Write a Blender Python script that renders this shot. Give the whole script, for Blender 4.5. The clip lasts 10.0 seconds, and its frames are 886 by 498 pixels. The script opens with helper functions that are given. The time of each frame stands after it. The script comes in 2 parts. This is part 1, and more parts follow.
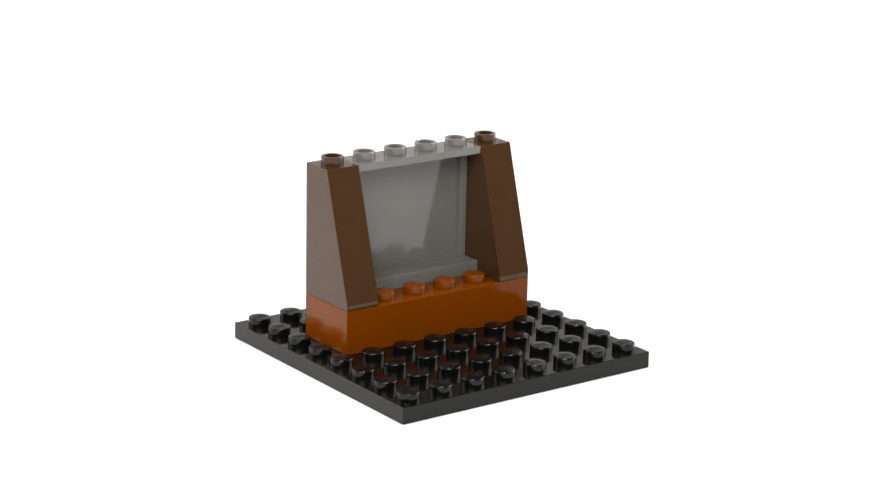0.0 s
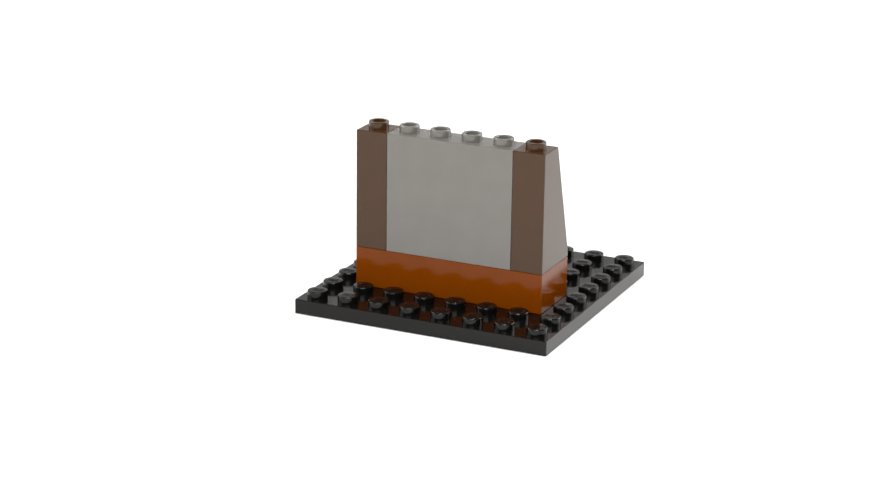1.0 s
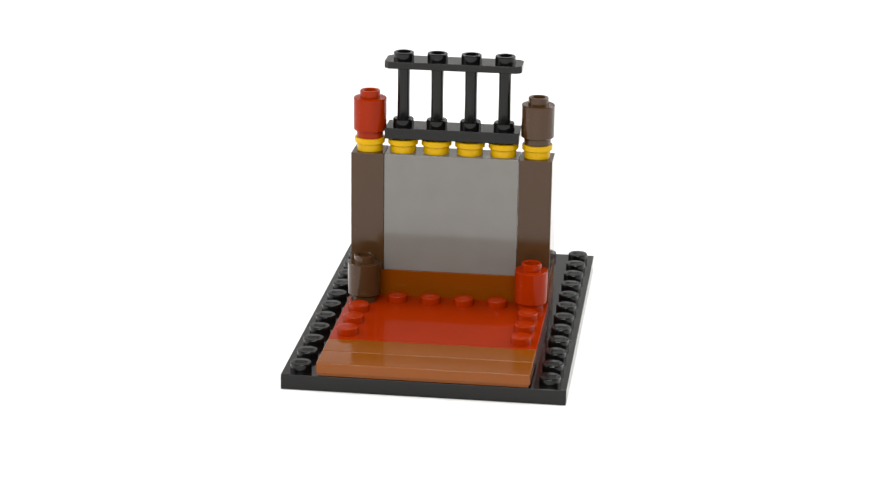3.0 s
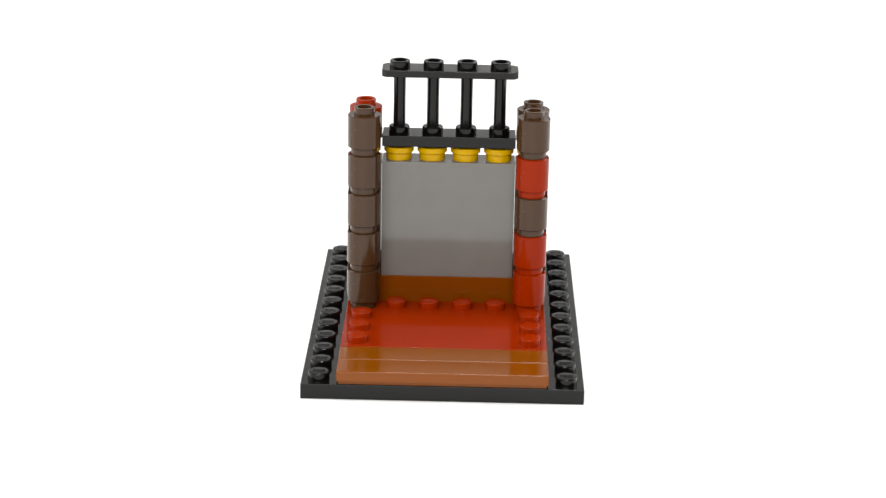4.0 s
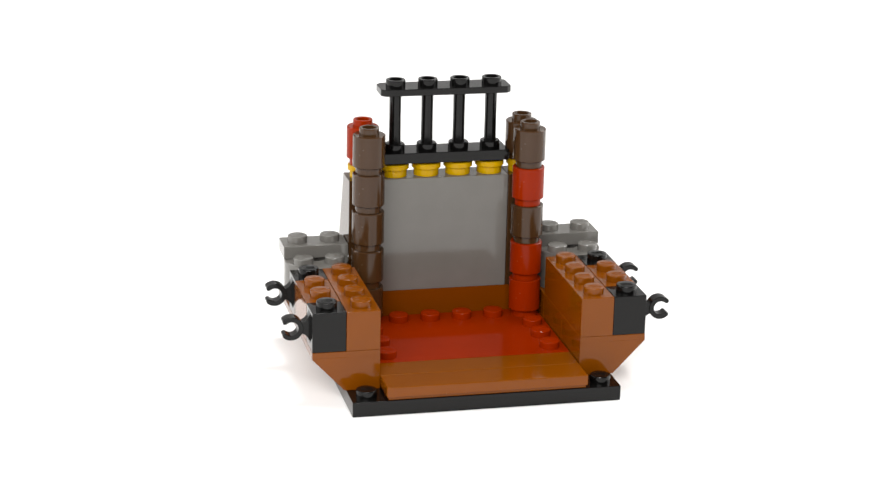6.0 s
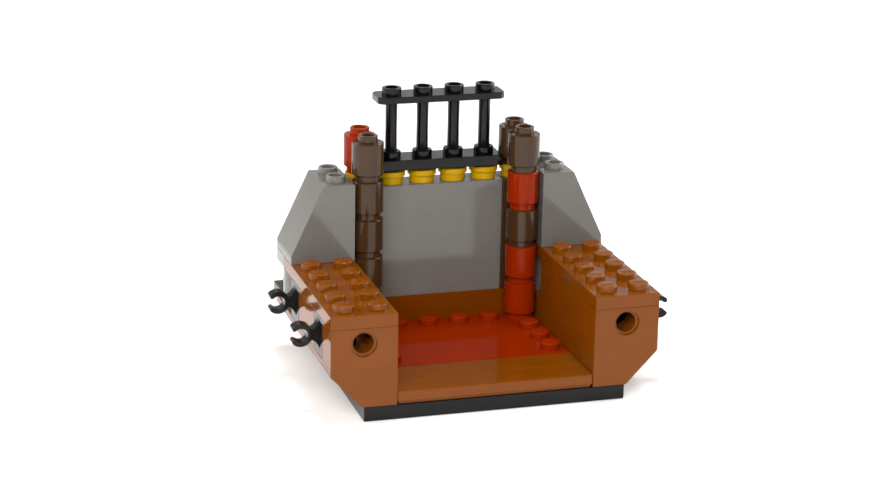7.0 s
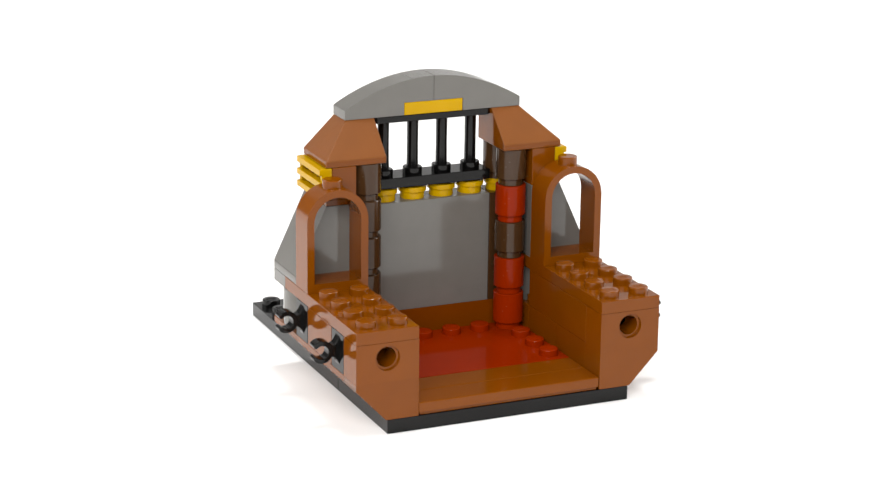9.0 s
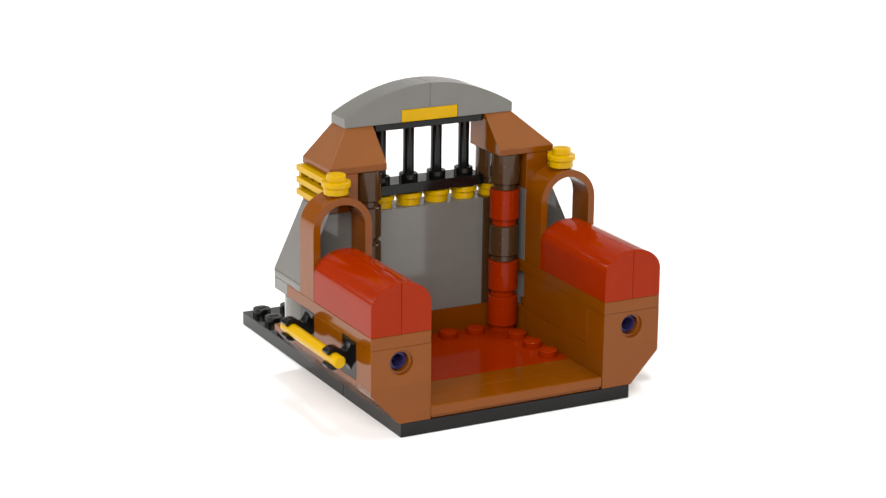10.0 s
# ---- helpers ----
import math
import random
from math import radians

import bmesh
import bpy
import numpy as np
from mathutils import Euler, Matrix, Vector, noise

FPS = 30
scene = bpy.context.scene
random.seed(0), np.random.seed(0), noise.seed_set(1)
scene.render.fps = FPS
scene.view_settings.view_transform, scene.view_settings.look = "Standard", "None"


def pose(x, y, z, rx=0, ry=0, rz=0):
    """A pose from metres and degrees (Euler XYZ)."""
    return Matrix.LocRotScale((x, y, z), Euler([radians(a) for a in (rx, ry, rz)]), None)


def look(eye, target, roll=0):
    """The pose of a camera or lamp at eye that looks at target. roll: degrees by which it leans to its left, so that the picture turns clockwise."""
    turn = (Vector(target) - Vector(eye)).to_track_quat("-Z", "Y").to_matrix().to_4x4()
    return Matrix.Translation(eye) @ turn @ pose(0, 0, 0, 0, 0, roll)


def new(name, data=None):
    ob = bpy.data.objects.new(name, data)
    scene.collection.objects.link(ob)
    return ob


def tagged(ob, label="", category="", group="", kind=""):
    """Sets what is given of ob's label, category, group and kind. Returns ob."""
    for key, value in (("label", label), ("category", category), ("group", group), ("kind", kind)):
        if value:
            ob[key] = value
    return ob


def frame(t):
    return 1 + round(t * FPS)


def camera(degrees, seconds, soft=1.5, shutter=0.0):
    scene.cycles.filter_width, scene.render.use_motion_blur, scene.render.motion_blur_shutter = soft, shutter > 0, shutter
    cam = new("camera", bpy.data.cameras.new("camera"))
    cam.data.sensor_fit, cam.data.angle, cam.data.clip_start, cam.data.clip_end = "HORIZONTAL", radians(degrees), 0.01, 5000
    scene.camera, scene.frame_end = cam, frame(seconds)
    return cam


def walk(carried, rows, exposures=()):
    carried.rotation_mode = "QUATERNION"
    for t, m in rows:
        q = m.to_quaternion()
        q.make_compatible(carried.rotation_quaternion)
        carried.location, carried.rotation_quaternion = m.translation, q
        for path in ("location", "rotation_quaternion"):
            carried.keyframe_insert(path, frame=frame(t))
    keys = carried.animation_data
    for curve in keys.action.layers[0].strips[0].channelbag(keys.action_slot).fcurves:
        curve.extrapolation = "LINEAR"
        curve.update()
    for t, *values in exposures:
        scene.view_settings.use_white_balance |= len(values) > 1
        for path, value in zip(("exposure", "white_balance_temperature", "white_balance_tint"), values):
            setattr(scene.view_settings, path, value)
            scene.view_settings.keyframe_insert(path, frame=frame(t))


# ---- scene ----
cam = camera(21.9, 10.0, soft=1.4)

# The camera stands over the table edge; it is only raised and tilted a little.
CAM_Y = -0.55
CAM_ROWS = [  # seconds, height in mm, tilt down, lean
    (0.0, 159.7, 16.32, 1.30), (0.7, 159.7, 16.32, 1.30), (1.0, 181.5, 18.04, 0.82), (1.2, 182.2, 18.06, 0.81), (1.5, 183.5, 18.06, 0.77),
    (2.0, 185.0, 18.03, 0.72), (2.5, 186.4, 18.03, 0.71), (4.0, 195.5, 18.46, 1.05), (4.5, 197.7, 18.51, 1.21), (5.0, 199.1, 18.46, 1.34), (5.5, 199.5, 18.31, 1.40),
    (7.0, 196.5, 17.46, 1.17), (7.5, 196.0, 17.22, 1.06), (8.0, 196.0, 17.03, 0.96), (8.5, 196.4, 16.86, 0.87), (9.0, 196.8, 16.72, 0.82),
    (9.5, 197.0, 16.58, 0.79), (10.0, 197.05, 16.42, 0.75)]
walk(cam, [(t, pose(0, CAM_Y, h / 1000, 90 - tilt) @ pose(0, 0, 0, 0, 0, lean)) for t, h, tilt, lean in CAM_ROWS],
     exposures=[(0.0, 0.0), (10.0, 0.0)])

# Where the model stands on the table: seconds, x and distance from the camera in mm, turn in degrees.
TURN = [(0.0, -9.86, 480.26, -143.57), (0.7, -9.86, 480.26, -143.57), (0.8, -13.0, 490.0, -107.0), (0.9, -6.5, 500.7, -65.0),
        (1.0, 1.05, 509.2, -24.6), (1.2, 1.78, 511.54, -20.13), (1.5, 1.67, 513.33, -17.49), (2.0, 1.75, 516.14, -12.91), (2.5, 1.82, 518.1, -9.77),
        (4.0, 0.94, 526.12, -0.67), (4.5, 0.85, 529.16, 3.26), (5.0, 0.83, 532.52, 7.39), (5.5, 0.55, 535.81, 10.93), (7.0, -0.74, 546.86, 16.85),
        (7.5, -1.24, 550.43, 18.44), (8.0, -1.85, 554.2, 20.29), (8.5, -2.43, 557.64, 22.03), (9.0, -2.82, 560.85, 24.06),
        (9.5, -3.22, 564.05, 26.16), (10.0, -3.75, 567.57, 28.0)]


def model_pose(t):
    rows = np.array(TURN)
    x, y, yaw = (np.interp(t, rows[:, 0], rows[:, k]) for k in (1, 2, 3))
    return pose(x / 1000, CAM_Y + y / 1000, 0, 0, 0, yaw)


# ---- light: a photo table under softboxes in a dim white room ----
world = bpy.data.worlds.new("studio")
world.use_nodes = True
world.node_tree.nodes["Background"].inputs["Color"].default_value = (1.0, 0.99, 0.975, 1)
world.node_tree.nodes["Background"].inputs["Strength"].default_value = 0.18
scene.world = world


def softbox(name, eye, target, sx, sy, watts, colour):
    lamp = bpy.data.lights.new(name, "AREA")
    lamp.shape, lamp.size, lamp.size_y, lamp.energy, lamp.color = "RECTANGLE", sx, sy, watts, colour
    ob = new(name, lamp)
    ob.matrix_world = look(eye, target)
    return ob


LAMP = (1.0, 0.985, 0.965)
softbox("softbox_top", (0.05, 0.10, 1.0), (0.03, 0.14, 0.0), 0.20, 0.20, 4.9, LAMP)
softbox("softbox_right", (0.92, 0.32, 0.52), (0.0, 0.0, 0.03), 0.9, 0.7, 10.8, LAMP)
softbox("softbox_left", (-0.95, 0.05, 0.50), (0.0, 0.0, 0.03), 1.1, 0.8, 9.0, LAMP)
softbox("softbox_front", (-0.15, -1.05, 0.75), (0.0, 0.0, 0.03), 1.0, 0.6, 20.0, LAMP)


# ---- materials ----
def plastic(name, colour, rough, shine):
    """Moulded toy plastic: faint clouding in the colour, fine scuffs in the gloss."""
    m = bpy.data.materials.new(name)
    m.use_nodes = True
    n, links = m.node_tree.nodes, m.node_tree.links
    b = n["Principled BSDF"]
    pos = n.new("ShaderNodeTexCoord").outputs["Object"]
    cloud = n.new("ShaderNodeTexNoise")
    cloud.inputs["Scale"].default_value, cloud.inputs["Detail"].default_value = 160.0, 3.0
    links.new(pos, cloud.inputs["Vector"])
    ramp = n.new("ShaderNodeMapRange")
    ramp.inputs["From Min"].default_value, ramp.inputs["From Max"].default_value = 0.3, 0.7
    ramp.inputs["To Min"].default_value, ramp.inputs["To Max"].default_value = 0.965, 1.035
    links.new(cloud.outputs["Fac"], ramp.inputs["Value"])
    info = n.new("ShaderNodeObjectInfo")
    vary = n.new("ShaderNodeMapRange")
    vary.inputs["To Min"].default_value, vary.inputs["To Max"].default_value = 0.97, 1.03
    links.new(info.outputs["Random"], vary.inputs["Value"])
    both = n.new("ShaderNodeMath")
    both.operation = "MULTIPLY"
    links.new(ramp.outputs["Result"], both.inputs[0])
    links.new(vary.outputs["Result"], both.inputs[1])
    tint = n.new("ShaderNodeVectorMath")
    tint.operation = "SCALE"
    tint.inputs[0].default_value = colour
    links.new(both.outputs[0], tint.inputs["Scale"])
    dust = n.new("ShaderNodeTexNoise")
    dust.inputs["Scale"].default_value, dust.inputs["Detail"].default_value = 1300.0, 0.0
    links.new(pos, dust.inputs["Vector"])
    speck = n.new("ShaderNodeMapRange")
    speck.inputs["From Min"].default_value, speck.inputs["From Max"].default_value = 0.86, 0.90
    speck.inputs["To Min"].default_value, speck.inputs["To Max"].default_value = 0.0, 0.05
    links.new(dust.outputs["Fac"], speck.inputs["Value"])
    mixed = n.new("ShaderNodeMix")
    mixed.data_type = "RGBA"
    mixed.inputs[7].default_value = (0.4, 0.38, 0.35, 1)
    links.new(speck.outputs["Result"], mixed.inputs[0])
    links.new(tint.outputs["Vector"], mixed.inputs[6])
    links.new(mixed.outputs[2], b.inputs["Base Color"])
    scuff = n.new("ShaderNodeTexNoise")
    scuff.inputs["Scale"].default_value, scuff.inputs["Detail"].default_value = 900.0, 4.0
    links.new(pos, scuff.inputs["Vector"])
    gloss = n.new("ShaderNodeMapRange")
    gloss.inputs["From Min"].default_value, gloss.inputs["From Max"].default_value = 0.35, 0.7
    spread = 0.05 if rough > 0.25 else 0.22
    gloss.inputs["To Min"].default_value, gloss.inputs["To Max"].default_value = rough * (1 - spread), rough * (1 + spread)
    links.new(scuff.outputs["Fac"], gloss.inputs["Value"])
    links.new(gloss.outputs["Result"], b.inputs["Roughness"])
    bump = n.new("ShaderNodeBump")
    bump.inputs["Distance"].default_value = 0.0004
    bump.inputs["Strength"].default_value = 0.004
    fine = n.new("ShaderNodeTexNoise")
    fine.inputs["Scale"].default_value, fine.inputs["Detail"].default_value = 90.0, 2.0
    links.new(pos, fine.inputs["Vector"])
    links.new(fine.outputs["Fac"], bump.inputs["Height"])
    links.new(bump.outputs["Normal"], b.inputs["Normal"])
    facing = math.sqrt(0.07 * shine)   # amplitude reflected head on
    b.inputs["IOR"].default_value = (1 + facing) / (1 - facing)
    return m


BLACK = plastic("black plastic", (0.0028, 0.0027, 0.0026), 0.12, 0.28)
ORANGE = plastic("dark orange plastic", (0.122, 0.0265, 0.0002), 0.10, 0.18)
BROWN = plastic("reddish brown plastic", (0.146, 0.0375, 0.0004), 0.10, 0.29)
BROWN_GRAIN = plastic("reddish brown grained plastic", (0.155, 0.0460, 0.0040), 0.40, 0.4)
DARK = plastic("dark brown plastic", (0.041, 0.0187, 0.0068), 0.10, 0.36)
RED = plastic("rust red plastic", (0.205, 0.0135, 0.0001), 0.08, 0.12)
YELLOW = plastic("yellow plastic", (0.42, 0.245, 0.0003), 0.10, 0.16)
GREY = plastic("stone grey plastic", (0.114, 0.109, 0.100), 0.09, 0.55)
GREY_GRAIN = plastic("stone grey grained plastic", (0.114, 0.109, 0.100), 0.30, 0.55)
BLUE = plastic("violet blue plastic", (0.024, 0.019, 0.08), 0.12, 0.3)


def paper(name):
    m = bpy.data.materials.new(name)
    m.use_nodes = True
    n, links = m.node_tree.nodes, m.node_tree.links
    b = n["Principled BSDF"]
    b.inputs["Roughness"].default_value = 0.55
    b.inputs["Specular IOR Level"].default_value = 0.3
    pos = n.new("ShaderNodeTexCoord").outputs["Object"]
    fibre = n.new("ShaderNodeTexNoise")
    fibre.inputs["Scale"].default_value, fibre.inputs["Detail"].default_value = 35.0, 6.0
    links.new(pos, fibre.inputs["Vector"])
    ramp = n.new("ShaderNodeValToRGB")
    ramp.color_ramp.elements[0].color, ramp.color_ramp.elements[1].color = (0.86, 0.86, 0.86, 1), (0.9, 0.9, 0.895, 1)
    links.new(fibre.outputs["Fac"], ramp.inputs["Fac"])
    links.new(ramp.outputs["Color"], b.inputs["Base Color"])
    return m


WHITE = paper("white seamless paper")

# ---- helpers for meshes, in millimetres ----
S = 8.0       # stud pitch
GAP = 0.045    # clearance at each side of a piece
BEV = 0.14    # rounding of moulded edges
FOOT = -0.4   # the base plates' rims reach down to the table


def round_edges(me):
    """Lets the narrow roundings shade as rolls: each corner takes the area-weighted mean of the faces there that turn gently from its own."""
    touching = [[] for _ in me.vertices]
    for p in me.polygons:
        p.use_smooth = True
        for v in p.vertices:
            touching[v].append((p.normal, p.area))
    normals = []
    for p in me.polygons:
        for v in p.vertices:
            total = Vector((0, 0, 0))
            for n, area in touching[v]:
                if n.dot(p.normal) > 0.64:
                    total += n * area
            normals.append(total.normalized())
    me.normals_split_custom_set(normals)


def finish(bm, name, mats, smooth=False):
    bmesh.ops.recalc_face_normals(bm, faces=bm.faces)
    for f in bm.faces:
        f.smooth = smooth
        if len(mats) > 1:
            f.material_index = 1 if max(abs(c) for c in f.normal) < 0.985 else 0
    bmesh.ops.scale(bm, vec=(0.001, 0.001, 0.001), verts=bm.verts)
    me = bpy.data.meshes.new(name)
    bm.to_mesh(me)
    bm.free()
    for m in mats:
        me.materials.append(m)
    if smooth:
        me.set_sharp_from_angle(angle=radians(20))
    else:
        round_edges(me)
    return me


def rounded(bm, verts, width=BEV):
    vs = set(verts)
    edges = [e for e in bm.edges if e.verts[0] in vs and e.verts[1] in vs and len(e.link_faces) == 2
             and e.calc_face_angle(0) > 0.5]
    bmesh.ops.bevel(bm, geom=edges, offset=width, segments=2, profile=0.5, affect="EDGES", clamp_overlap=True)


def box(bm, x0, x1, y0, y1, z0, z1, bev=BEV):
    vs = [bm.verts.new((x, y, z)) for x in (x0, x1) for y in (y0, y1) for z in (z0, z1)]
    for q in ((0, 1, 3, 2), (4, 6, 7, 5), (0, 4, 5, 1), (2, 3, 7, 6), (0, 2, 6, 4), (1, 5, 7, 3)):
        bm.faces.new([vs[i] for i in q])
    bm.normal_update()
    if bev:
        rounded(bm, vs, bev)


def prism(bm, outline, lo, hi, axis, bev=BEV):
    """An outline of (u, v) drawn out along an axis: 'x' takes (y, z), 'y' takes (x, z), 'z' takes (x, y)."""
    def at(u, v, w):
        return {"x": (w, u, v), "y": (u, w, v), "z": (u, v, w)}[axis]
    a = [bm.verts.new(at(u, v, lo)) for u, v in outline]
    b = [bm.verts.new(at(u, v, hi)) for u, v in outline]
    bm.faces.new(a)
    bm.faces.new(list(reversed(b)))
    k = len(a)
    for i in range(k):
        bm.faces.new((a[i], b[i], b[(i + 1) % k], a[(i + 1) % k]))
    bmesh.ops.recalc_face_normals(bm, faces=bm.faces)
    bm.normal_update()
    if bev:
        rounded(bm, a + b, bev)


def lathe(bm, profile, cx=0.0, cy=0.0, steps=28, axis="z", closed=False):
    """A profile of (radius, height) turned about an upright or lying axis through (cx, cy)."""
    rings = []
    for r, h in profile:
        ring = []
        for i in range(steps):
            a = 2 * math.pi * i / steps
            p = (r * math.cos(a), r * math.sin(a), h)
            p = {"z": (cx + p[0], cy + p[1], h), "y": (cx + p[0], h, cy + p[1])}[axis]
            ring.append(bm.verts.new(p))
        rings.append(ring)
    for a, b in zip(rings, rings[1:] + (rings[:1] if closed else [])):
        for i in range(steps):
            bm.faces.new((a[i], a[(i + 1) % steps], b[(i + 1) % steps], b[i]))
    if not closed:
        bm.faces.new(rings[0])
        bm.faces.new(rings[-1])


def ringed(bm, outer, inners, lo, hi):
    """A plate in the x-z plane from y lo to hi, with one opening: outer and each inner loop have the same count of points.
    inners: loops with their depths (loop, y), from the front face through to the back."""
    loops = [[bm.verts.new((x, lo, z)) for x, z in outer]]
    loops += [[bm.verts.new((x, y, z)) for x, z in loop] for loop, y in inners]
    loops += [[bm.verts.new((x, hi, z)) for x, z in outer]]
    k = len(outer)
    for a, b in zip(loops, loops[1:] + loops[:1]):
        for i in range(k):
            bm.faces.new((a[i], a[(i + 1) % k], b[(i + 1) % k], b[i]))


def part(name, mesh, parent, at=(0, 0, 0), label=""):
    """A mesh as a part of the model, its corner at studs x, y and millimetres z of the parent."""
    ob = new(name, mesh)
    ob.parent = parent
    ob.matrix_basis = pose(at[0] * S / 1000, at[1] * S / 1000, at[2] / 1000)
    if label:
        tagged(ob, label)
    return ob


def stud_mesh(hollow, mat):
    bm = bmesh.new()
    if hollow:
        lathe(bm, [(2.42, -0.1), (2.42, 1.55), (2.28, 1.72), (1.72, 1.72), (1.58, 1.58), (1.55, -0.1)], steps=28, closed=False)
    else:
        rim = [radians(15 * i) for i in range(7)]
        lathe(bm, [(2.42, -0.1)] + [(2.14 + 0.28 * math.cos(a), 1.44 + 0.28 * math.sin(a)) for a in rim], steps=28)
        for y in (-0.62, 0.0, 0.62):
            box(bm, -1.45, 1.45, y - 0.19, y + 0.19, 1.55, 1.79, 0.15)
    return finish(bm, "stud", [mat], True)


STUDS = {}


def studs(ob, cells, height, mat, hollow=False):
    """Studs as pieces of a part; cells are (x, y) in studs from the part's corner, height in mm."""
    key = (mat.name, hollow)
    if key not in STUDS:
        STUDS[key] = stud_mesh(hollow, mat)
    for x, y in cells:
        part("stud", STUDS[key], ob, (x, y, height))


def grid(nx, ny, x0=0.5, y0=0.5):
    return [(x0 + i, y0 + j) for i in range(nx) for j in range(ny)]


# ---- the kinds of piece ----
def plain(name, model, at, nx, ny, high, mat, cells=None, hollow=False, label="", foot=0.02, gap=GAP):
    bm = bmesh.new()
    box(bm, gap, nx * S - gap, gap, ny * S - gap, foot, high)
    ob = part(name, finish(bm, name, [mat]), model, at, label)
    studs(ob, grid(nx, ny) if cells is None else cells, high, mat, hollow)
    return ob


def tile(model, at, label):
    """One by six, smooth on top, with a groove round its foot."""
    bm = bmesh.new()
    box(bm, 0.5, 48 - 0.5, 0.5, 8 - 0.5, 0.02, 0.7, 0)
    box(bm, 0.07, 48 - 0.07, 0.07, 8 - 0.07, 0.6, 3.2, 0.26)
    return part("tile", finish(bm, "tile", [BROWN]), model, at, label)


def slope_tall(model, at, label):
    """One wide, two deep, three bricks high, leaning in at the back."""
    bm = bmesh.new()
    prism(bm, [(GAP, 0.02), (16 - GAP, 0.02), (16 - GAP, 1.7), (8, 28.8), (GAP, 28.8)], GAP, S - GAP, "x")
    ob = part("slope", finish(bm, "slope", [DARK]), model, at, label)
    studs(ob, [(0.5, 0.5)], 28.8, DARK, True)
    return ob


def wall_panel(model, at, label):
    """A wall one stud deep in outline: a thin front, a foot and a head, and a rib down each side of the hollow back."""
    bm = bmesh.new()
    prism(bm, [(GAP, 0.02), (8 - GAP, 0.02), (8 - GAP, 3.0), (1.6, 3.0), (1.6, 27.2), (8 - GAP, 27.2), (8 - GAP, 28.8), (GAP, 28.8)],
          GAP, 32 - GAP, "x", 0.12)
    ob = part("wall_panel", finish(bm, "wall_panel", [GREY]), model, at, label)
    studs(ob, grid(4, 1), 28.8, GREY, True)
    bm = bmesh.new()
    box(bm, 0, 1.5, 1.61, 3.3, 3.01, 27.19, 0.1)
    rib = finish(bm, "side_rib", [GREY])
    for x in (GAP + 0.02, 30.4):
        part("side_rib", rib, ob, (x / S, 0, 0))
    return ob


def round_plate(model, at, label):
    bm = bmesh.new()
    lathe(bm, [(3.1, 0.02), (3.12, 1.8), (3.5, 1.82), (3.64, 1.95), (3.64, 3.06), (3.52, 3.2)], 4, 4, 32)
    ob = part("round_plate", finish(bm, "round_plate", [YELLOW], True), model, at, label)
    studs(ob, [(0.5, 0.5)], 3.2, YELLOW)
    return ob


def round_brick(model, at, mat, label):
    bm = bmesh.new()
    lathe(bm, [(3.2, 0.02), (3.2, 1.7), (3.8, 1.7), (3.94, 1.86), (3.94, 9.44), (3.78, 9.6)], 4, 4, 32)
    ob = part("round_brick", finish(bm, "round_brick", [mat], True), model, at, label)
    studs(ob, [(0.5, 0.5)], 9.6, mat, True)
    return ob


def fence(model, at, label):
    """A spindled railing: base rail, four spindles with collars, a thin top rail with studs."""
    bm = bmesh.new()
    box(bm, GAP, 32 - GAP, GAP, 8 - GAP, 0.55, 3.2)
    ob = part("fence", finish(bm, "base_rail", [BLACK]), model, at, label)
    bm = bmesh.new()
    prism(bm, [(-0.2, 1.2), (0.9, 0.1), (31.1, 0.1), (32.2, 1.2), (32.2, 6.8), (31.1, 7.9), (0.9, 7.9), (-0.2, 6.8)], 17.5, 19.2, "z", 0.14)
    part("top_rail", finish(bm, "top_rail", [BLACK]), ob)
    bm = bmesh.new()
    lathe(bm, [(2.5, 3.2), (2.5, 4.7), (2.3, 4.9), (1.62, 4.95), (1.5, 5.4), (1.45, 11.0), (1.5, 17.0), (1.7, 17.6)], 0, 0, 20)
    spindle = finish(bm, "spindle", [BLACK], True)
    for i in range(4):
        part("spindle", spindle, ob, (0.5 + i, 0.5, 0))
    studs(ob, grid(4, 1), 19.2, BLACK, True)
    return ob


def inverted_slope(model, at, side, deep, label):
    """Two wide at the top, one at the foot; side -1 overhangs towards -x."""
    bm = bmesh.new()
    out = [(8 + side * 8, 8.0), (8 + side * 8, 9.6), (8 - side * 8, 9.6), (8 - side * 8, 0.02), (8 + side * 0.4, 0.02)]
    out = [(u + (GAP if u < 8 else -GAP), v) for u, v in out]
    y1 = deep * S - GAP
    if deep == 1:
        prism(bm, out, GAP, y1, "y", 0)
    else:
        prism(bm, [(u, v if v < 9 else 8.2) for u, v in out], GAP, y1, "y", 0.04)
        lip, inner = (GAP, 1.3) if side < 0 else (14.7, 16 - GAP), (8.6, 16 - GAP) if side < 0 else (GAP, 7.4)
        for a, b in (lip, inner):
            box(bm, a, b, GAP, y1, 8.0, 9.6, 0.04)
        for c in (0.06, y1 - 1.3):
            box(bm, 1.0, 15.0, c + 0.04, c + 1.3, 8.0, 9.58, 0.1)
    ob = part("inverted_slope", finish(bm, "inverted_slope", [BROWN]), model, at, label)
    ox = 0.5 if side < 0 else 1.5
    studs(ob, [(ox, 0.5 + j) for j in range(deep)], 9.6, BROWN, True)
    studs(ob, [(2 - ox, 0.5 + j) for j in range(deep)], 9.6, BROWN)
    return ob


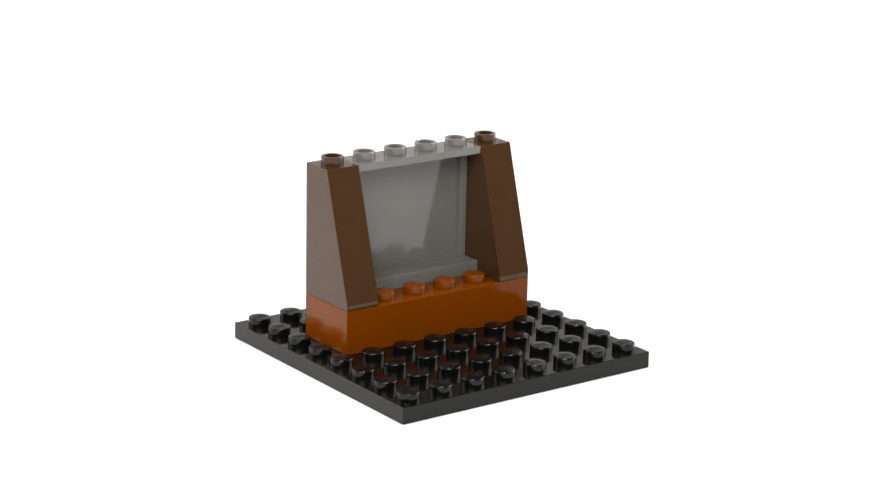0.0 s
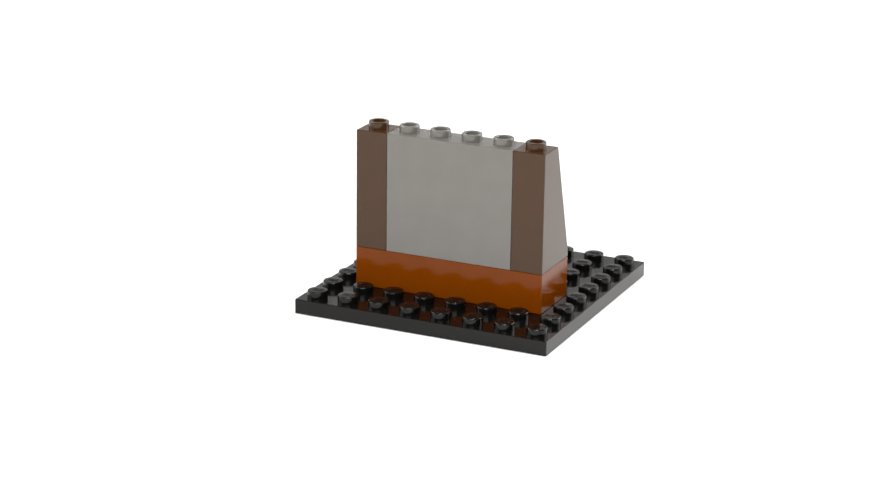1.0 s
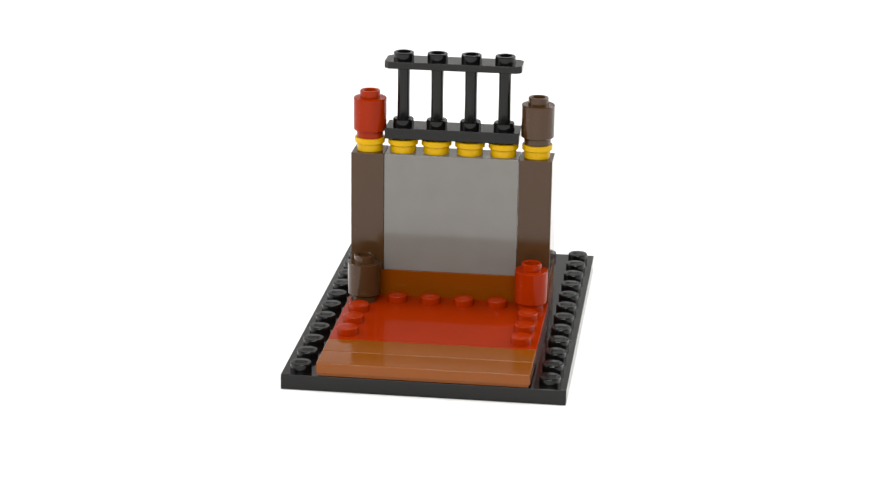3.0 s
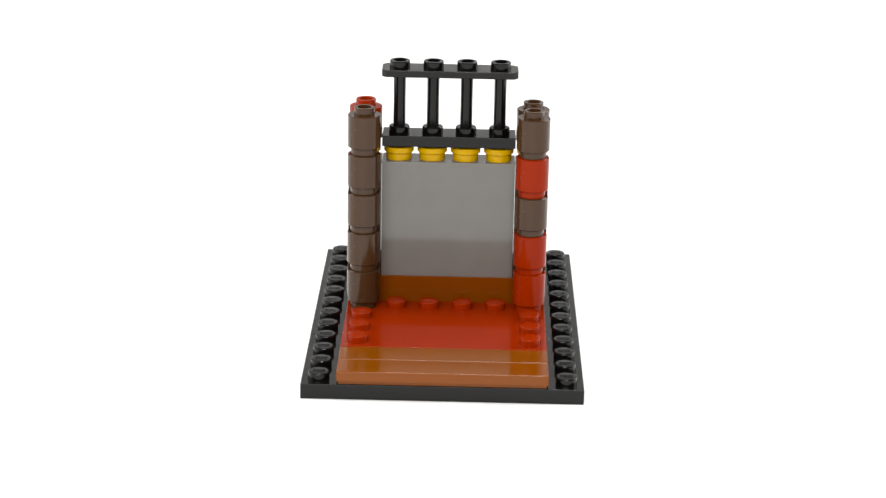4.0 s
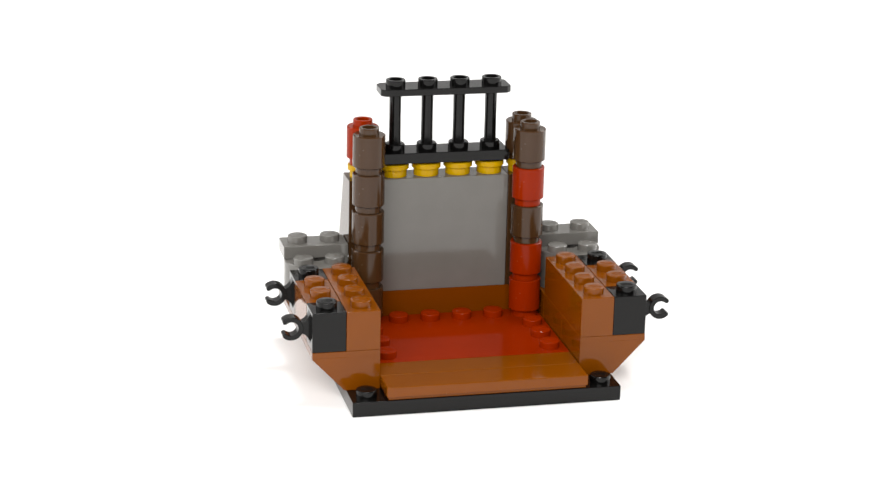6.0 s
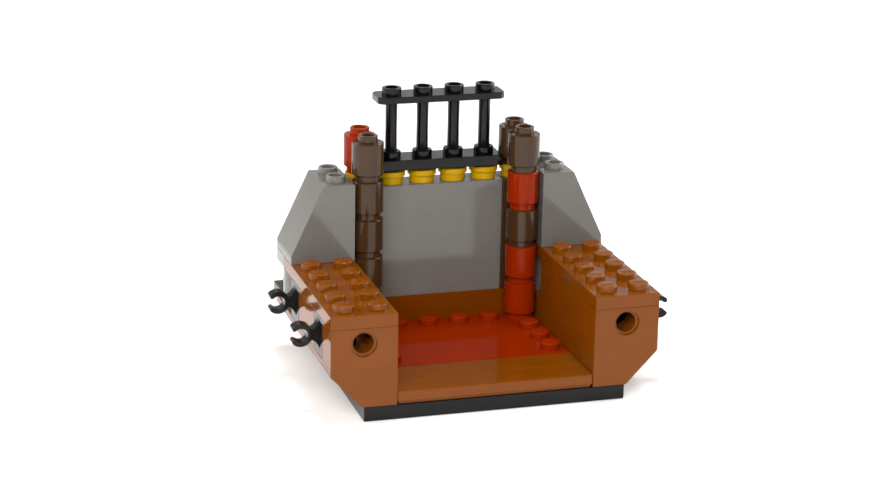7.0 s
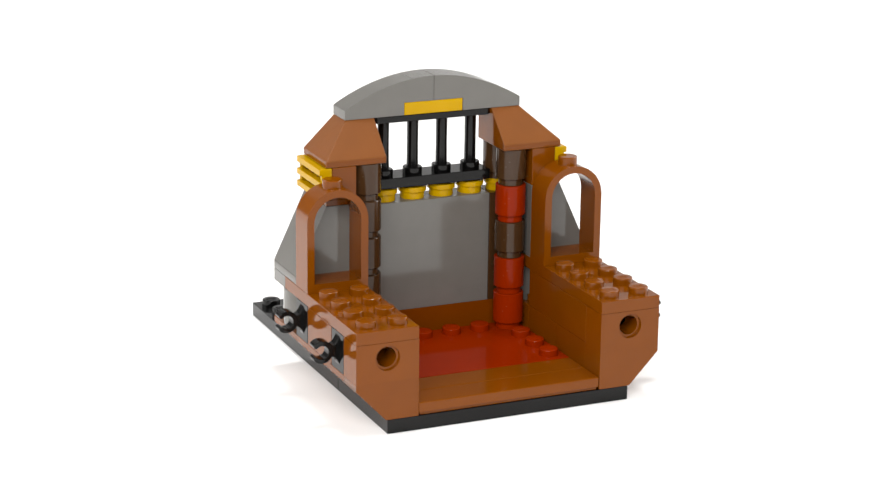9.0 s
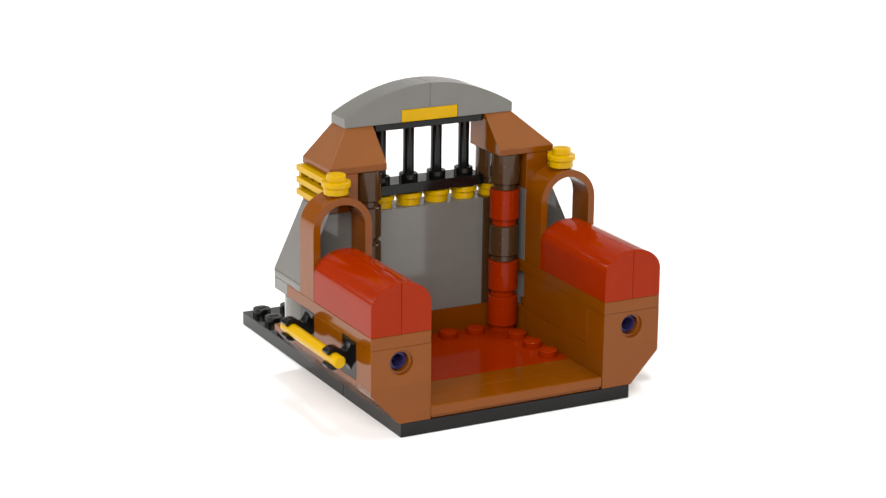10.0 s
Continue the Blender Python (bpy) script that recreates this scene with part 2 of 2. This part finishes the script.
def big_round(model, at, label):
    bm = bmesh.new()
    lathe(bm, [(6.3, 0.02), (6.3, 1.75), (7.8, 1.75), (7.92, 1.9), (7.92, 9.4), (7.7, 9.6), (2.4, 9.6), (2.4, 7.5)], 8, 8, 48)
    for turn in range(4):   # the wall comes down to the foot between the four notches
        arc = [radians(90 * turn - 32 + 4 * i) for i in range(17)]
        loop = [(8 + 7.9 * math.cos(a), 8 + 7.9 * math.sin(a)) for a in arc] + [(8 + 5.8 * math.cos(a), 8 + 5.8 * math.sin(a)) for a in arc[::-1]]
        prism(bm, loop, 0.03, 1.95, "z", 0)
    ob = part("round_brick", finish(bm, "big_round_brick", [GREY], True), model, at, label)
    studs(ob, [(0.52, 0.52), (1.48, 0.52), (0.52, 1.48), (1.48, 1.48)], 9.6, GREY)
    return ob


def clip_brick(model, at, side, label):
    bm = bmesh.new()
    box(bm, GAP, 8 - GAP, 0.12, 8 - 0.12, 0.02, 9.6)
    ob = part("clip_brick", finish(bm, "clip_brick", [BLACK]), model, at, label)
    studs(ob, [(0.5, 0.5)], 9.6, BLACK)
    bm = bmesh.new()
    cx, cz = 4 + side * 8.35, 5.3
    arc = [radians(a) for a in range(48, 313, 12)]
    outer = [(cx + side * 2.8 * math.cos(a), cz + 2.8 * math.sin(a)) for a in arc]
    inner = [(cx + side * 1.62 * math.cos(a), cz + 1.62 * math.sin(a)) for a in arc]
    tips = []   # the jaws end in round tips
    for a, flip in ((arc[0], -1), (arc[-1], 1)):
        tips.append([(cx + side * (2.21 * math.cos(a) + 0.59 * math.cos(a + flip * b)), cz + 2.21 * math.sin(a) + 0.59 * math.sin(a + flip * b))
                     for b in (radians(d) for d in range(30, 151, 30))])
    prism(bm, outer + tips[1] + inner[::-1] + tips[0][::-1], 2.5, 5.5, "y", 0.15)
    half = [(3.85, 4.0), (4.1, 3.2), (4.5, 2.4), (5.1, 1.7), (5.7, 1.4), (6.3, 1.35)]   # the neck flares into the brick's side
    prism(bm, [(4 + side * u, cz + v) for u, v in half] + [(4 + side * u, cz - v) for u, v in half[::-1]], 2.7, 5.3, "y", 0.12)
    part("clip", finish(bm, "clip", [BLACK]), ob)
    return ob


def outline_square(x0, x1, z0, z1, angles, cx, cz):
    pts = []
    for a in angles:
        c, s = math.cos(a), math.sin(a)
        k = min(((x1 - cx) / c if c > 1e-9 else (x0 - cx) / c if c < -1e-9 else 1e9),
                ((z1 - cz) / s if s > 1e-9 else (z0 - cz) / s if s < -1e-9 else 1e9))
        pts.append((cx + k * c, cz + k * s))
    return pts


def holed_brick(model, at, label):
    """Two wide, one deep, with a round pin hole through it."""
    cx, cz = 8.0, 5.8
    x0, x1, z0, z1 = GAP, 16 - GAP, -0.03, 9.6
    angles = sorted([math.atan2(z - cz, x - cx) % (2 * math.pi) for x in (x0, x1) for z in (z0, z1)]
                    + [math.pi * i / 16 + 0.001 for i in range(32)])
    ring = lambda r: [(cx + r * math.cos(a), cz + r * math.sin(a)) for a in angles]
    bm = bmesh.new()
    ringed(bm, outline_square(x0, x1, z0, z1, angles, cx, cz),
           [(ring(3.1), GAP), (ring(3.0), 0.9), (ring(2.45), 0.95), (ring(2.45), 7.0), (ring(3.0), 7.05), (ring(3.1), 8 - GAP)], GAP, 8 - GAP)
    ob = part("holed_brick", finish(bm, "holed_brick", [BROWN], True), model, at, label)
    studs(ob, [(0.5, 0.5), (1.5, 0.5)], 9.6, BROWN)
    return ob


def arch_loop(x0, x1, z0, z1):
    r = (x1 - x0) / 2
    cx, pts = (x0 + x1) / 2, [(x0, z0), (x1, z0)]
    pts += [(x1, z0 + (z1 - r - z0) * k) for k in (0.35, 0.7)]
    pts += [(cx + r * math.cos(math.pi * i / 20), z1 - r + r * math.sin(math.pi * i / 20)) for i in range(21)]
    return pts + [(x0, z0 + (z1 - r - z0) * k) for k in (0.7, 0.35)]


def arch_window(model, at, label):
    bm = bmesh.new()
    inner = arch_loop(1.9, 14.1, 2.2, 23.6)
    ringed(bm, arch_loop(GAP, 16 - GAP, 0.02, 25.4), [(inner, GAP), (inner, 8 - GAP)], GAP, 8 - GAP)
    ob = part("arch_window", finish(bm, "arch_window", [BROWN], True), model, at, label)
    bm = bmesh.new()
    lathe(bm, [(2.42, 24.6), (2.42, 27.1), (2.25, 27.3)], 8, 4, 28)
    part("stud", finish(bm, "top_stud", [BROWN], True), ob)
    return ob


def slope_wide(model, at, side, label):
    """Two by two, two bricks high, leaning out to its foot on one side."""
    bm = bmesh.new()
    out = [(8 + side * 8, 0.02), (8 + side * 8, 2.2), (8, 19.2), (8 - side * 8, 19.2), (8 - side * 8, 0.02)]
    prism(bm, [(u + (GAP if u < 8 else -GAP if u > 8 else 0), v) for u, v in out], GAP, 16 - GAP, "y")
    ob = part("slope", finish(bm, "wide_slope", [GREY, GREY_GRAIN]), model, at, label)
    x = 1 - side * 0.5
    studs(ob, [(x, 0.5), (x, 1.5)], 19.2, GREY, True)
    return ob


def side_stud_brick(model, at, side, label):
    bm = bmesh.new()
    x0, x1 = sorted((4 - side * 3.95, 4 + side * 2.4))
    box(bm, x0, x1, GAP, 16 - GAP, 1.5, 9.6)
    box(bm, GAP, 8 - GAP, GAP, 16 - GAP, 0.02, 1.6)
    ob = part("side_stud_brick", finish(bm, "side_stud_brick", [BROWN]), model, at, label)
    studs(ob, grid(1, 2), 9.6, BROWN)
    bm = bmesh.new()
    lathe(bm, [(2.42, 0), (2.42, 1.6), (2.28, 1.75), (1.72, 1.75), (1.58, 1.6), (1.55, 0.1)], 0, 0, 28)
    bmesh.ops.rotate(bm, verts=bm.verts, matrix=Euler((0, radians(90 * side), 0)).to_matrix())
    bmesh.ops.translate(bm, verts=bm.verts, vec=(4 + side * 2.3, 0, 0))
    me = finish(bm, "side_stud", [BROWN], True)
    for y in (0.5, 1.5):
        part("stud", me, ob, (0, y, 5.9))
    return ob


def grille_tile(model, at, side, label):
    """Hung upright on the side studs: a thin back and three bars with slots between them."""
    bm = bmesh.new()
    span = lambda a, b: tuple(sorted((4 + side * (a - 1.55), 4 + side * (b - 1.55))))
    box(bm, *span(4.05, 5.2), GAP, 16 - GAP, 0.02, 7.9, 0.1)
    for z in (0.05, 3.15, 6.25):
        box(bm, *span(5.0, 7.3), GAP, 16 - GAP, z, z + 1.55, 0.14)
    for y in (GAP, 14.6):
        box(bm, *span(5.0, 6.6), y + 0.02, y + 1.3, 0.04, 7.88, 0.1)
    return part("grille_tile", finish(bm, "grille_tile", [YELLOW]), model, at, label)


def corner_slope(model, at, side, label):
    """Two by two roof corner: falls outwards and to the front, with one stud on its top."""
    bm = bmesh.new()
    xo, xi = (GAP, 16 - GAP) if side < 0 else (16 - GAP, GAP)
    xm = 8.2 if side < 0 else 7.8
    low = [(xo, GAP), (xi, GAP), (xi, 16 - GAP), (xo, 16 - GAP)]
    top = [(xm, 8.2), (xi, 8.2), (xi, 16 - GAP), (xm, 16 - GAP)]
    a, b, c = ([bm.verts.new((x, y, z)) for x, y in loop] for loop, z in ((low, 0.02), (low, 1.7), (top, 9.6)))
    bm.faces.new(a)
    bm.faces.new(c)
    for p, q in ((a, b), (b, c)):
        for i in range(4):
            bm.faces.new((p[i], p[(i + 1) % 4], q[(i + 1) % 4], q[i]))
    bmesh.ops.recalc_face_normals(bm, faces=bm.faces)
    rounded(bm, list(bm.verts), 0.2)
    ob = part("corner_slope", finish(bm, "corner_slope", [BROWN, BROWN_GRAIN]), model, at, label)
    studs(ob, [(1.5 if side < 0 else 0.5, 1.5)], 9.6, BROWN)
    return ob


def gable_slope(model, at, side, label):
    """Half of the curved gable, three wide, notched over the yellow plate in the middle."""
    bm = bmesh.new()
    f = (lambda u: u) if side > 0 else (lambda u: 24 - u)
    out = [(GAP, 3.25), (8 + GAP, 3.25), (8 + GAP, 0.02), (24 - GAP, 0.02), (24 - GAP, 2.4)]
    out += [(1.5 * u + GAP, 9.6 - 7.2 * (u / 16) ** 2) for u in range(15, -1, -1)]
    prism(bm, [(f(u), v) for u, v in out], GAP, 8 - GAP, "y", 0.06)
    return part("curved_slope", finish(bm, "curved_slope", [GREY], True), model, at, label)


def railed_plate(model, at, label):
    ob = plain("railed_plate", model, at, 2, 1, 3.2, YELLOW, label=label)
    bm = bmesh.new()
    for x in (0.1, 13.5):
        box(bm, x, x + 2.4, 5.8, 7.9, 3.1, 5.9, 0.2)
    box(bm, 2.3, 13.7, 6.7, 7.8, 3.1, 4.6, 0.15)
    part("rail_end", finish(bm, "rail_end", [YELLOW]), ob)
    return ob


def hump(model, at, side, label):
    """One wide, four long, rounded over on one side."""
    bm = bmesh.new()
    out = [(GAP, 0.02), (8 - GAP, 0.02), (8 - GAP, 12.7)]
    out += [(8 - 7.92 * math.sin(a), 7.0 + 5.7 * math.cos(a)) for a in (radians(9 * i) for i in range(1, 11))]
    if side > 0:
        out = [(8 - u, v) for u, v in out]
    prism(bm, out, GAP, 32 - GAP, "y", 0.12)
    return part("curved_slope", finish(bm, "rounded_slope", [RED], True), model, at, label)


def bar(model, at, label):
    bm = bmesh.new()
    lathe(bm, [(1.3, 0), (1.6, 0.35), (1.6, 31.3), (1.3, 31.65)], 0, 1.6, 20, "y")
    return part("bar", finish(bm, "bar", [YELLOW], True), model, at, label)


def pin(model, at, label):
    bm = bmesh.new()
    lathe(bm, [(1.6, 15.9), (2.35, 15.5), (2.35, 8.4), (2.35, 7.2), (2.35, 0.5), (2.2, 0.1), (1.6, 0.0), (1.5, 4.0)], 0, 2.4, 24, "y")
    return part("pin", finish(bm, "pin", [BLUE], True), model, at, label)


# ---- the table ----
def seamless():
    bm = bmesh.new()
    rows = [(-2.2, 0.0), (1.5, 0.0)]   # y and height
    rows += [(1.5 + 0.35 * math.sin(radians(a)), 0.35 - 0.35 * math.cos(radians(a))) for a in range(9, 91, 9)]
    rows += [(1.85, 2.0)]
    line = [[bm.verts.new((x, y, z + FOOT / 1000)) for y, z in rows] for x in (-1.6, 1.6)]
    for i in range(len(rows) - 1):
        bm.faces.new((line[0][i], line[1][i], line[1][i + 1], line[0][i + 1]))
    for f in bm.faces:
        f.smooth = True
    me = bpy.data.meshes.new("ground")
    bm.to_mesh(me)
    bm.free()
    me.materials.append(WHITE)
    return tagged(new("ground", me), "white seamless paper sweep on the photo table", "backdrop", kind="structure")


seamless()

# ---- the model: x across, y to the back, both in studs from the middle of the front; z in mm ----
model = new("toy_brick_model")
tagged(model, "brown and grey toy brick gatehouse on black base plates", "toy")

ARRIVE = []   # part, second at which it is set in place


def put(ob, t):
    ARRIVE.append((ob, t))
    return ob


def at(x, y, z):
    """Studs from the middle of the front edge; the model turns about its middle, six studs behind."""
    return (x, y - 6, z)


# base and wall, there from the start
put(plain("base_plate", model, at(-4, 4, 0), 8, 8, 3.2, BLACK, label="square black base plate with eight by eight studs", foot=FOOT), 0)
put(plain("base_plate", model, at(-4, 0, 0), 8, 4, 3.2, BLACK, label="black base plate, four by eight studs", foot=FOOT), 1.1)
put(plain("brick", model, at(-3, 6, 3.2), 6, 2, 9.6, ORANGE, label="dark orange brick, two by six studs"), 0)
put(slope_tall(model, at(-3, 6, 12.8), "tall dark brown steep slope brick"), 0)
put(slope_tall(model, at(2, 6, 12.8), "tall dark brown steep slope brick"), 0)
put(wall_panel(model, at(-2, 6, 12.8), "smooth grey wall panel with a hollow back"), 0)

# floor of the gate
put(plain("studded_plate", model, at(-3, 2, 3.2), 6, 4, 3.2, RED,
          [(i + 0.5, 3.5) for i in range(6)] + [(x, y + 0.5) for x in (0.5, 5.5) for y in range(3)],
          label="smooth rust red plate with studs along three edges", gap=0.1), 1.37)
put(tile(model, at(-3, 1, 3.2), "long smooth brown tile"), 1.6)
put(tile(model, at(-3, 0, 3.2), "long smooth brown tile"), 1.8)

# yellow rounds, railing and the bricks beside it
for i in range(6):
    put(round_plate(model, at(-3 + i, 6, 41.6), "small round yellow plate"), 2.07)
put(fence(model, at(-2, 6, 44.8), "black spindled railing with four posts"), 2.37)
put(round_brick(model, at(-3, 6, 44.8), RED, "small round rust red brick"), 2.57)
put(round_brick(model, at(2, 6, 44.8), DARK, "small round dark brown brick"), 2.57)

# pillars
for k, (left, right) in enumerate(((DARK, RED), (DARK, RED), (DARK, DARK), (DARK, RED), (DARK, DARK))):
    for x, mat in ((-3, left), (2, right)):
        put(round_brick(model, at(x, 5, 6.4 + 9.6 * k), mat, "small round rust red brick" if mat is RED else "small round dark brown brick"),
            2.87 + 0.22 * k)

# side arms, the same on both sides
for side in (-1, 1):
    x2 = -5 if side < 0 else 3          # corner of the pieces two wide
    xo, xi = (-5, -4) if side < 0 else (4, 3)   # outer and inner columns
    put(inverted_slope(model, at(x2, 5, 3.2), side, 2, "brown inverted slope brick"), 4.03)
    put(big_round(model, at(x2, 5, 12.8), "round grey brick with four studs"), 4.27)
    put(plain("plate", model, at(x2, 6, 22.4), 2, 1, 3.2, GREY, label="small grey plate with two studs"), 4.6)
    put(inverted_slope(model, at(x2, 3, 3.2), side, 2, "brown inverted slope brick"), 4.77)
    put(inverted_slope(model, at(x2, 1, 3.2), side, 2, "brown inverted slope brick"), 4.93)
    put(plain("brick", model, at(xi, 1, 12.8), 1, 4, 9.6, BROWN, label="long narrow brown brick"), 5.2)
    put(clip_brick(model, at(xo, 4, 12.8), side, "small black brick with a clip on its side"), 5.47)
    put(clip_brick(model, at(xo, 1, 12.8), side, "small black brick with a clip on its side"), 5.77)
    put(plain("brick", model, at(xo, 2, 12.8), 1, 2, 9.6, BROWN, label="small brown brick with two studs"), 6.0)
    put(inverted_slope(model, at(x2, 0, 3.2), side, 1, "narrow brown inverted slope brick"), 6.2)
    put(holed_brick(model, at(x2, 0, 12.8), "brown brick with a round pin hole"), 6.4)
    put(plain("plate", model, at(x2, 0, 22.4), 2, 6, 3.2, BROWN, label="brown plate, two by six studs"), 6.63)
    put(slope_wide(model, at(x2, 5, 25.6), side, "steep grey slope brick, two by two studs"), 6.93)
    put(side_stud_brick(model, at(xi, 5, 44.8), side, "brown brick with two studs on its side"), 7.23)
    put(grille_tile(model, at(xi, 5, 46.4), side, "yellow grille tile with three bars"), 7.67)
    put(corner_slope(model, at(-4 if side < 0 else 2, 5, 54.4), side, "brown roof corner slope with a grained face"), 7.9)

# gable
put(railed_plate(model, at(-1, 6, 64), "yellow plate with two studs"), 8.13)
put(gable_slope(model, at(0, 6, 64), 1, "grey curved slope, half of the gable"), 8.4)
put(gable_slope(model, at(-3, 6, 64), -1, "grey curved slope, half of the gable"), 8.6)

# windows, rails and rounded tops of the arms
for side in (-1, 1):
    x2 = -5 if side < 0 else 3
    put(arch_window(model, at(x2, 4, 25.6), "brown arched window frame, open through"), 8.87)
    put(round_plate(model, at(x2 + 0.5, 4, 51.2), "small round yellow plate"), 9.07)
    put(bar(model, at(side * 5.54, 0.95 if side < 0 else 1.25, 16.5), "plain yellow bar held in two clips"), 9.33)
    put(hump(model, at(x2 + 1, 0, 25.6), 1, "rust red rounded slope, four studs long"), 9.63)
    put(hump(model, at(x2, 0, 25.6), -1, "rust red rounded slope, four studs long"), 9.83)
    put(pin(model, at(side * 4, 0.25, 16.2), "violet blue connecting pin in a hole"), 10.0)


def motions():
    """The model is turned on the table, and each piece is set in place from beside it, in one step as in stop motion."""
    walk(model, [(t, model_pose(t)) for t, *_ in TURN])
    waiting = [(ob, t) for ob, t in ARRIVE if t > 0]
    for k, (ob, t) in enumerate(waiting):
        rest = ob.matrix_basis.copy()
        wing = 1 if rest.translation.x >= 0 else -1
        spot = pose(wing * (0.42 + 0.1 * (k % 5)), -0.3 + 0.055 * (k // 5), FOOT / 1000)
        go = t - 1 / FPS
        waits = [s for s, *_ in TURN if s < go - 0.12] + [go - 2 / FPS, go - 1 / FPS, go]
        rows = [(s, model_pose(s).inverted() @ spot) for s in waits] + [(t, rest)]
        if t < 9.9:
            rows += [(t + 1 / FPS, rest), (10.0, rest)]
        walk(ob, rows)


motions()
